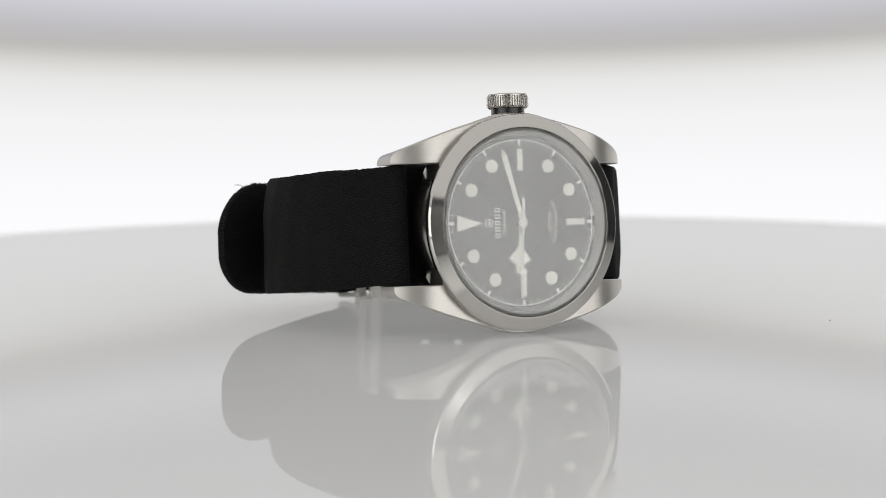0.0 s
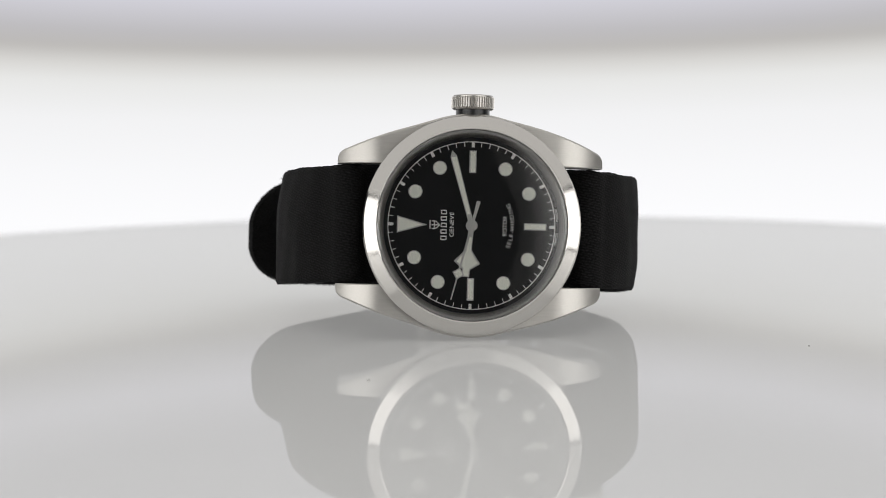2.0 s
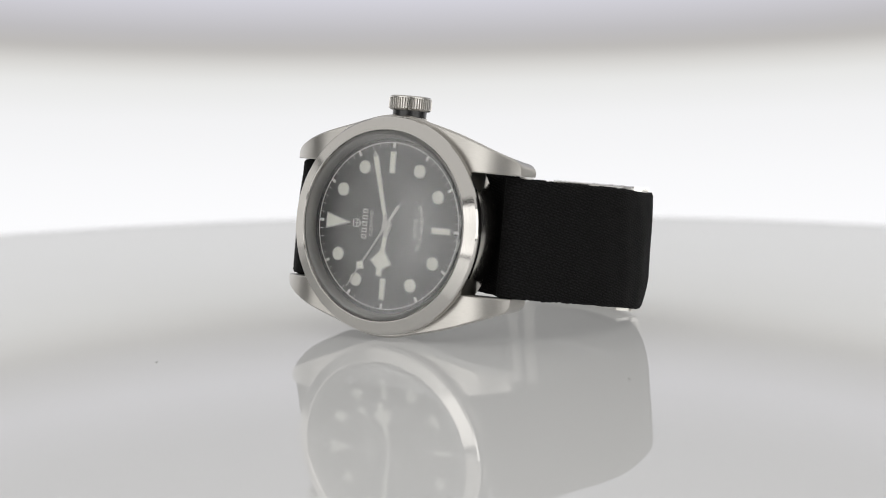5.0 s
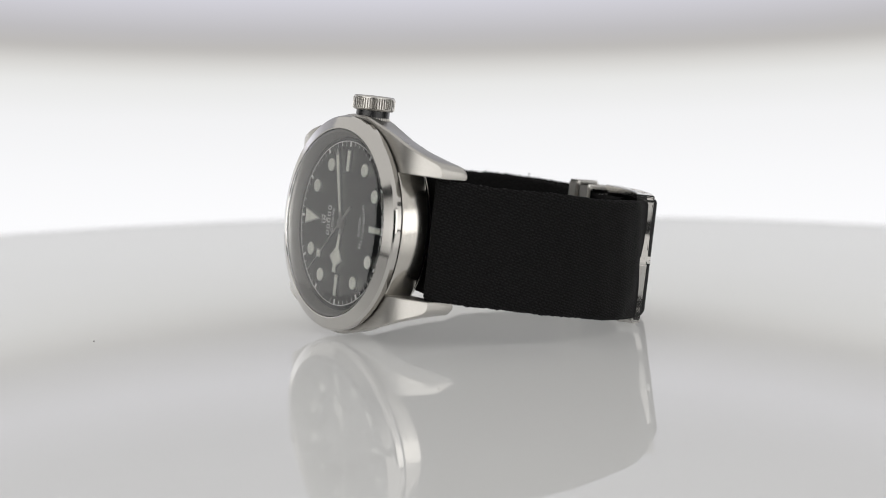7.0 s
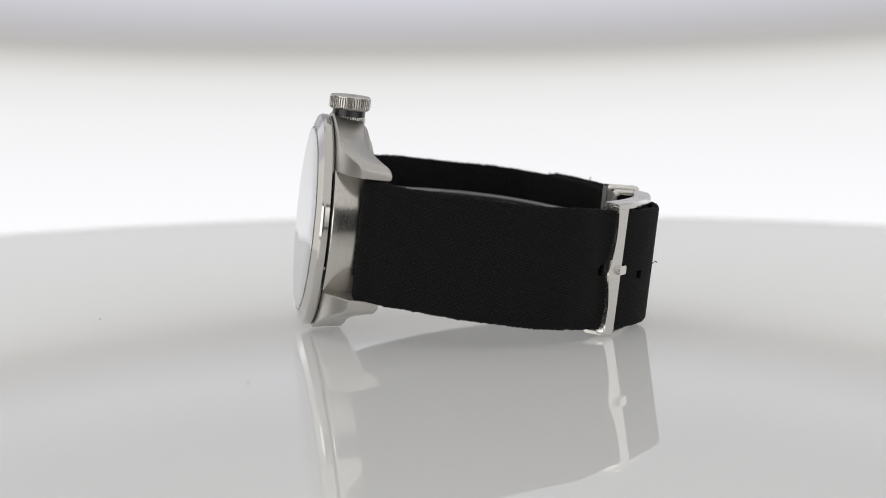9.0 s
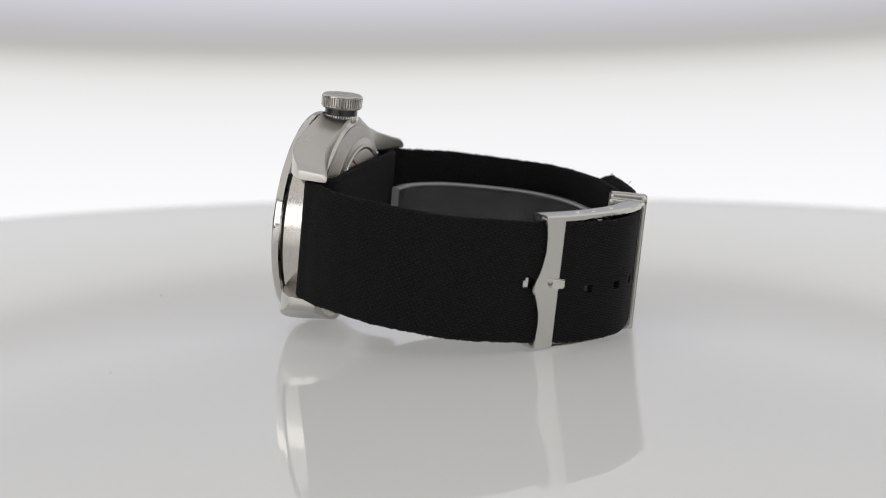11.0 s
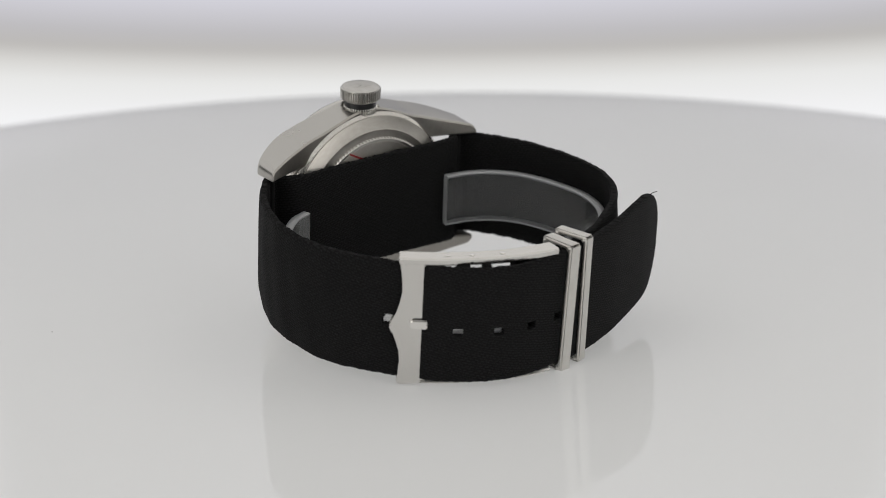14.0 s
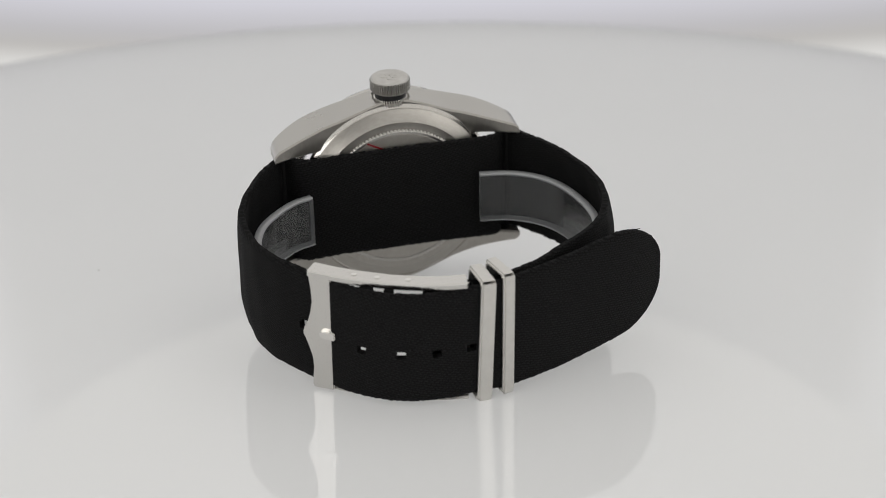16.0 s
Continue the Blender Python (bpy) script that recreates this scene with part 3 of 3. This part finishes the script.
# the maker's mark as plain shapes, and the legible words
part("emblem", join(prism([(-6.85, -0.72), (-6.85, 0.72), (-6.7, 0.72), (-6.7, -0.72)], -0.03, 0.01),
                    prism([(-6.5, -0.72), (-6.5, -0.55), (-5.9, -0.52), (-5.4, -0.1), (-5.4, 0.1), (-5.9, 0.52), (-6.5, 0.55), (-6.5, 0.72), (-5.85, 0.68), (-5.2, 0.1), (-5.2, -0.1), (-5.85, -0.68)], -0.03, 0.01),
                    prism([(-6.5, -0.08), (-6.5, 0.08), (-5.5, 0.08), (-5.5, -0.08)], -0.03, 0.01),
                    prism([(-6.15, -0.5), (-6.15, 0.5), (-6.0, 0.5), (-6.0, -0.5)], -0.031, 0.01)), print_mat, dial, "small white shield emblem")
bits = []
for k in range(5):
    z = -2.1 + 1.05 * k
    for a, b, c, d in ((-5.05, -4.05, -0.36, -0.17), (-5.05, -4.05, 0.17, 0.36), (-5.05, -4.9, -0.16, 0.16), (-4.2, -4.05, -0.16, 0.16)):
        bits.append(prism([(a, z + c), (a, z + d), (b, z + d), (b, z + c)], -0.03, 0.01))
part("name_mark", join(*bits), print_mat, dial, "row of hollow white bars for the maker's mark")
lettering("dial_word", "GENEVE", 0.72, print_mat, dial, (-3.2, 0.1, 0), 4.0)
lettering("dial_word", "ROTOR", 0.72, print_mat, dial, (5.45, 0.0, 0), 3.2)
for k, ch in enumerate("SELF-WINDING"):
    a = -23.5 + 47 * k / 11
    lettering("dial_letter", ch, 0.7, print_mat, dial, (8.4 * math.cos(radians(a)) - 1.7, 8.4 * math.sin(radians(a)), -a))
for word, mid in (("SWISS", -8), ("MADE", 8)):
    lettering("dial_word", word, 0.42, print_mat, dial, (14.0 * math.cos(radians(mid)), 14.0 * math.sin(radians(mid)), -mid), 2.0)


def pointer(name, pieces, y, turn, label):
    """A pointer built as if at 12, turned about the dial's middle. pieces: outline (u, v), lower height, material index."""
    bits = [(prism(turned(o, 0), y - up, y - up + t), i) for o, up, t, i in pieces]
    ob = part(name, join(*bits), [rim_mat, lume, gasket], watch, label)
    ob.matrix_basis = Matrix.Rotation(radians(turn), 4, "Y")
    return ob


def ring_of(r):
    return [(r * math.cos(2 * math.pi * k / 40), r * math.sin(2 * math.pi * k / 40)) for k in range(40)]


pointer("hour_pointer", [(ring_of(0.95), 0.05, 0.14, 0), ([(-0.42, 0.5), (0.42, 0.5), (0.5, 4.0), (2.15, 6.05), (0.62, 7.2), (0.62, 8.4), (-0.62, 8.4), (-0.62, 7.2), (-2.15, 6.05), (-0.5, 4.0)], 0.05, 0.12, 0),
                         ([(-0.3, 1.9), (0.3, 1.9), (0.36, 4.2), (1.72, 6.02), (0.45, 7.05), (0.45, 8.2), (-0.45, 8.2), (-0.45, 7.05), (-1.72, 6.02), (-0.36, 4.2)], 0.08, 0.12, 1)], -0.22, 276.2, "snowflake-shaped cream hour pointer")
pointer("minute_pointer", [(ring_of(0.9), 0.05, 0.14, 0), ([(-0.4, 0.5), (0.4, 0.5), (0.55, 11.6), (0, 12.6), (-0.55, 11.6)], 0.05, 0.12, 0),
                           ([(-0.27, 1.9), (0.27, 1.9), (0.4, 11.5), (-0.4, 11.5)], 0.08, 0.12, 1)], -0.42, 74.2, "slim cream minute pointer")
second = pointer("second_pointer", [(ring_of(0.85), 0.05, 0.12, 0), (ring_of(0.4), 0.1, 0.12, 0), ([(-0.3, -4.1), (0.3, -4.1), (0.2, 0), (0.09, 12.5), (-0.09, 12.5), (-0.2, 0)], 0.05, 0.1, 0),
                                    ([(0, 7.1), (1.0, 8.1), (0, 9.1), (-1.0, 8.1)], 0.06, 0.1, 0), ([(0, 7.35), (0.75, 8.1), (0, 8.85), (-0.75, 8.1)], 0.09, 0.1, 1)], -0.6, SECONDS_AT, "thin second pointer with a small square")

for x, y in ((20.1, 6.1), (-20.1, 6.1)):
    part("spring_bar", moved(capped([(0.3, -9.9), (0.3, 9.9)], 24), Matrix.Translation((x, y, 0)) @ Matrix.Rotation(radians(90), 4, "X")), cloth, watch, "black covered spring bar")

# strap: from its sewn end under the keepers round the 12 side, behind the case, round the 6 side, through the buckle to the tail
# rows: x, y, lower z, upper z
LINE = [(6.4, 53.0, -10.5, 8.1), (-0.3, 53.2, -10.6, 8.2), (-6, 52.9, -10.6, 8.4), (-12, 51.4, -10.6, 8.8), (-17.6, 48.0, -10.4, 9.1), (-23.2, 44.0, -10.4, 9.2), (-28.0, 38.2, -10.4, 9.2), (-30.2, 31.2, -10.4, 9.2),
        (-30.0, 24, -10.3, 9.3), (-27.8, 16.6, -10.1, 9.4), (-25.3, 11.6, -9.9, 9.5), (-23.4, 9.0, -9.7, 9.6), (-22.2, 7.2, -9.6, 9.6), (-21.3, 5.9, -9.75, 9.7), (-20.1, 5.35, -9.78, 9.78), (-18.9, 5.75, -9.75, 9.8), (-18.3, 6.9, -9.82, 9.82),
        (-17.2, 8.2, -9.8, 10.0), (-14, 8.75, -9.5, 10.1), (-6, 8.95, -9.2, 10.2), (2, 8.95, -9.2, 10.2), (10, 8.85, -9.2, 10.1), (14.5, 8.7, -9.5, 9.9), (17.2, 8.2, -9.8, 9.8), (18.3, 6.9, -9.82, 9.75), (18.9, 5.75, -9.75, 9.75), (20.1, 5.35, -9.8, 9.75), (21.3, 5.9, -9.8, 9.5), (22.4, 7.3, -9.8, 9.5),
        (24.3, 9.5, -9.9, 9.5), (26.5, 13.0, -9.9, 9.4), (28.7, 17.6, -10.0, 9.35), (30.0, 22.2, -10.2, 9.3), (30.4, 26.8, -10.3, 9.2), (29.7, 33, -10.6, 9.1), (27.3, 39, -10.7, 9.0), (22.9, 44.4, -10.9, 8.8), (18.0, 50.3, -10.9, 8.7), (13.1, 54.3, -10.7, 8.76),
        (8.2, 56.2, -10.6, 8.78), (3, 56.4, -10.6, 8.76), (-2, 55.9, -10.6, 8.76), (-7, 55.1, -10.9, 8.9), (-15, 52.6, -10.7, 9.2), (-22.5, 49.2, -10.6, 9.2), (-30, 45.2, -10.6, 9.1), (-36.6, 40.6, -10.6, 9.0)]
run, rows = spline(LINE, 0.4)
END = run[-1]
at_x = lambda x: float(min((s for s, r in zip(run, rows) if r[1] > 38 and s > END * 0.55 and s < END - 25), key=lambda s: abs(np.interp(s, run, rows[:, 0]) - x)))
HOLES = [at_x(x) for x in (16.2, 10.9, 5.2, -0.3)] + [at_x(23.6)]


def cloth_there(s, z):
    if abs(s - HOLES[-1]) < 0.95 and abs(z + 1.2) < 0.85:
        return False
    if any(abs(s - h) < 0.62 and abs(z + 2.0) < 0.66 for h in HOLES[:-1]):
        return False
    return True


def strap_edges(s, r):
    """The strap's lower and upper edge; its tail ends in a slanted round."""
    d = s - (END - 12.0)
    up = 0.2 * min(1, max(0, (d + 14) / 20)) ** 2
    if d <= 0:
        return r[2] + up, r[3] + 0.1 * math.sin(0.33 * s) * (abs(r[0]) > 23)
    half = 10.1 - 8.4 * (1 - math.sqrt(max(0, 1 - (d / 12.1) ** 2)))
    mid = -0.8 - 0.1 * d
    return max(r[2] + up, mid - half + 0.5), min(r[3], mid + half)


def strap_bulge(r, z):
    """How far the strap bellies out at its two bends; its upper edge curls in."""
    w = min(1, max(0, (abs(r[0]) - 22) / 5)) * min(1, max(0, ((46 if r[0] > 0 else 42) - r[1]) / 3)) * (r[0] > -31.5)
    top, low = max(0, z - 2) / 7.3, max(0, -z - 5) / 5.5
    creases = 0.05 * math.sin(r[1] * 1.1 + z * 0.22) + 0.06 * math.sin(r[1] * 0.47 - z * 0.4)
    return w * (creases + ((0.8 - 1.1 * top ** 1.5) if r[0] < 0 else (0.35 - 0.5 * top ** 1.5 - 0.8 * low ** 1.5)))


part("strap", ribbon(LINE, 1.25, 44, 0.4, strap_edges, cloth_there, 0.1, lean=strap_bulge), cloth, watch, "black woven fabric strap with punched holes", smooth=60)


def thread(points):
    """A stray fibre: a thin bent tube."""
    bm = bmesh.new()
    _, p = spline(points, 0.2)
    rings = []
    for q in p:
        rings.append([bm.verts.new((q[0] + 0.07 * math.cos(k * 1.2566), q[1] + 0.07 * math.sin(k * 1.2566), q[2] + 0.05 * math.sin(k * 2.5))) for k in range(5)])
    for a, b in zip(rings, rings[1:]):
        for k in range(5):
            bm.faces.new((a[k], a[(k + 1) % 5], b[(k + 1) % 5], b[k]))
    return part("loose_thread", bm, cloth, watch)


thread([(-29.6, 45.3, 7.6), (-30.2, 45.7, 8.6), (-30.9, 46.0, 8.9), (-31.5, 45.8, 8.8)])
thread([(-19.5, 50.9, 9.1), (-19.9, 51.2, 9.8), (-20.4, 51.3, 9.7)])
thread([(9.5, 54.9, -1.0), (9.8, 56.2, -1.2), (9.7, 57.0, -0.6), (9.4, 57.3, -0.9)])
thread([(-1.0, 56.4, 8.6), (-0.6, 56.5, 9.5), (-0.2, 56.6, 9.9)])

# buckle: a curved frame; u runs along its outer face, h stands off it
_, ARC = spline([(23.1, 45.5), (17.8, 49.5), (11, 53.3), (5, 55.4), (-0.4, 56.3)], 0.25)
ARC_LEN = 0.25 * (len(ARC) - 1)


def on_buckle(u, h):
    i = min(max(u, 0), ARC_LEN) / ARC_LEN * (len(ARC) - 1)
    k = int(min(i, len(ARC) - 2))
    d = (ARC[k + 1] - ARC[k]) / np.linalg.norm(ARC[k + 1] - ARC[k])
    p = ARC[k] + (ARC[k + 1] - ARC[k]) * (i - k) + d * (u - min(max(u, 0), ARC_LEN))
    n = np.array([d[1], -d[0]])
    return p - n * (-h) if n @ (p - np.array([0, 28.0])) > 0 else p - n * h


def bent(bm):
    """From a flat (u, h, z) shape to the buckle's curve."""
    for v in bm.verts:
        q = on_buckle(v.co.x, v.co.y)
        v.co = Vector((q[0], q[1], v.co.z))
    return bm


edge = [(0.5, 9.92), (0.12, 9.85), (-0.1, 9.55), (0.3, 8.5), (0.75, 6.4), (0.8, 4.2), (0.4, 2.2), (-0.3, 0.6), (-1.0, -0.7), (-1.4, -1.7), (-1.0, -2.7), (-0.1, -4.1), (0.4, -5.8), (0.55, -7.6), (0.35, -9.4), (-0.1, -10.9), (-0.05, -11.5), (0.3, -11.8)]
buckle = part("buckle", bent(prism(edge + [(3.8, -11.6), (4.1, 9.92)], -0.7, 0.7, 0.19)), buckle_steel, watch, "satin steel buckle frame", smooth=30)


def rail(z0, z1, h0, h1, u0, u1):
    bm = bmesh.new()
    ring = []
    for u in np.linspace(u0, u1, 22):
        ring.append([bm.verts.new((u, h, z)) for h, z in ((h0, z0 + 0.15), (h0 + 0.15, z0), (h1 - 0.25, z0), (h1, z0 + 0.25), (h1, z1 - 0.25), (h1 - 0.25, z1), (h0 + 0.15, z1), (h0, z1 - 0.15))])
    for p, q in zip(ring, ring[1:]):
        for k in range(8):
            bm.faces.new((p[k], p[(k + 1) % 8], q[(k + 1) % 8], q[k]))
    bm.faces.new(ring[0]), bm.faces.new(ring[-1])
    return bent(bm)


part("upper_rail", rail(8.75, 9.95, -2.2, 0.73, 0.05, ARC_LEN - 0.6), buckle_steel, buckle)
for u0, u1 in ((4.6, 6.9), (8.8, 11.0), (12.8, 14.3)):
    part("edge_loop", bent(prism([(u0, 8.0), (u1, 8.0), (u1, 8.72), (u0, 8.72)], 0.1, 0.9, 0.1)), cloth, buckle, "black stitched loop of the strap's edge")
part("lower_rail", rail(-11.9, -11.35, -3.2, 0.1, 0.6, ARC_LEN - 0.6), satin, buckle)
for u in (7.6, 11.4, 16.4):
    q = on_buckle(u, -0.75)
    part("rivet", moved(capped([(0.45, 0), (0.45, 0.12), (0.3, 0.16)], 20), Matrix.Translation((q[0], q[1], 9.91)) @ Matrix.Rotation(radians(90), 4, "X")), polished, buckle)
part("tongue", bent(prism([(2.4, -1.85), (2.0, -1.6), (1.8, -1.1), (2.0, -0.6), (2.4, -0.35), (4.6, -0.35), (4.6, -1.85)], 0.3, 1.3, 0.16)), polished, buckle, "polished steel buckle tongue")
q1 = on_buckle(ARC_LEN - 0.8, -2.6)
part("hinge_bar", moved(capped([(0.8, -8.2), (0.8, 10.5)], 24), Matrix.Translation((q1[0], q1[1], 0)) @ Matrix.Rotation(radians(-90), 4, "X")), satin, buckle)


def keeper(x, y, width, z0, z1, turn, roll):
    """A rectangular metal loop round the strap."""
    outer, inner = [(-4.6, z0), (1.75, z0), (1.75, z1), (-4.6, z1)], [(-3.7, z0 + 0.8), (0.85, z0 + 0.8), (0.85, z1 - 0.8), (-3.7, z1 - 0.8)]
    bm = bmesh.new()
    v = {}
    for name, pts in (("o", outer), ("i", inner)):
        for side in (0, 1):
            for k, (h, z) in enumerate(pts):
                v[name, side, k] = bm.verts.new(((side - 0.5) * width, h, z))
    for k in range(4):
        j = (k + 1) % 4
        bm.faces.new((v["o", 0, k], v["o", 0, j], v["o", 1, j], v["o", 1, k]))
        bm.faces.new((v["i", 0, k], v["i", 1, k], v["i", 1, j], v["i", 0, j]))
        for side in (0, 1):
            bm.faces.new((v["o", side, k], v["i", side, k], v["i", side, j], v["o", side, j]))
    bmesh.ops.bevel(bm, geom=[e for e in bm.edges], offset=0.3, segments=3, affect="EDGES")
    moved(bm, Matrix.Translation((x, y, 0)) @ Matrix.Rotation(radians(turn), 4, "Z") @ Matrix.Rotation(radians(roll), 4, "Y"))
    return part("keeper", bm, satin, watch, "satin steel strap keeper loop", smooth=30)


keeper(-2.6, 55.5, 2.5, -12.2, 9.7, 6, -2.6)
keeper(-6.1, 54.9, 2.1, -11.8, 10.2, 14, -0.8)

# ---------------------------------------------------------------- the clear cuff that holds the strap open
CUFF = [(-14.0, 10.4), (-18.9, 11.4), (-23.2, 14.0), (-26.2, 18.0), (-28.1, 24), (-28.7, 31), (-26.6, 37.4), (-22.1, 42.5), (-16.2, 46.2), (-9, 49.6), (-1, 51.0), (6, 50.2), (12, 47.6), (18.3, 43.6), (23.6, 38.6), (27.2, 33), (28.2, 26.5), (27.0, 20.8), (24.4, 16.5), (20.0, 12.3), (16.3, 10.7)]
cuff = tagged(new("display_cuff"), "clear plastic display cuff inside the black strap", "display cuff")
part("band", ribbon(CUFF, 1.4, 4, 0.8, lambda s, r: (-5.1, 3.6), rim=1, taper=1.0), [plastic, frosted], cuff, smooth=60)
part("upper_edge", ribbon(CUFF, 1.4, 2, 0.8, lambda s, r: (3.62, 3.95), taper=0.85), frosted, cuff, "frosted cut edge", smooth=60)
part("lower_edge", ribbon(CUFF, 1.4, 2, 0.8, lambda s, r: (-5.42, -5.12), taper=0.85), frosted, cuff, "frosted cut edge", smooth=60)


# ---------------------------------------------------------------- what moves
def table_turn(t):
    return Matrix.Rotation(radians(66.449 - 12.16162 * t), 4, "Z")


def motions():
    times = [0.5 * k for k in range(33)]
    walk(turntable, [(t, table_turn(t)) for t in times])
    walk(watch, [(t, table_turn(t) @ WATCH) for t in times])
    walk(cuff, [(t, table_turn(t) @ WATCH) for t in times])
    walk(second, [(t, Matrix.Rotation(radians(SECONDS_AT + 6 * t), 4, "Y")) for t in times])
    walk(backdrop, [(t, arm_turn(e)) for t, e in LIFT])


motions()
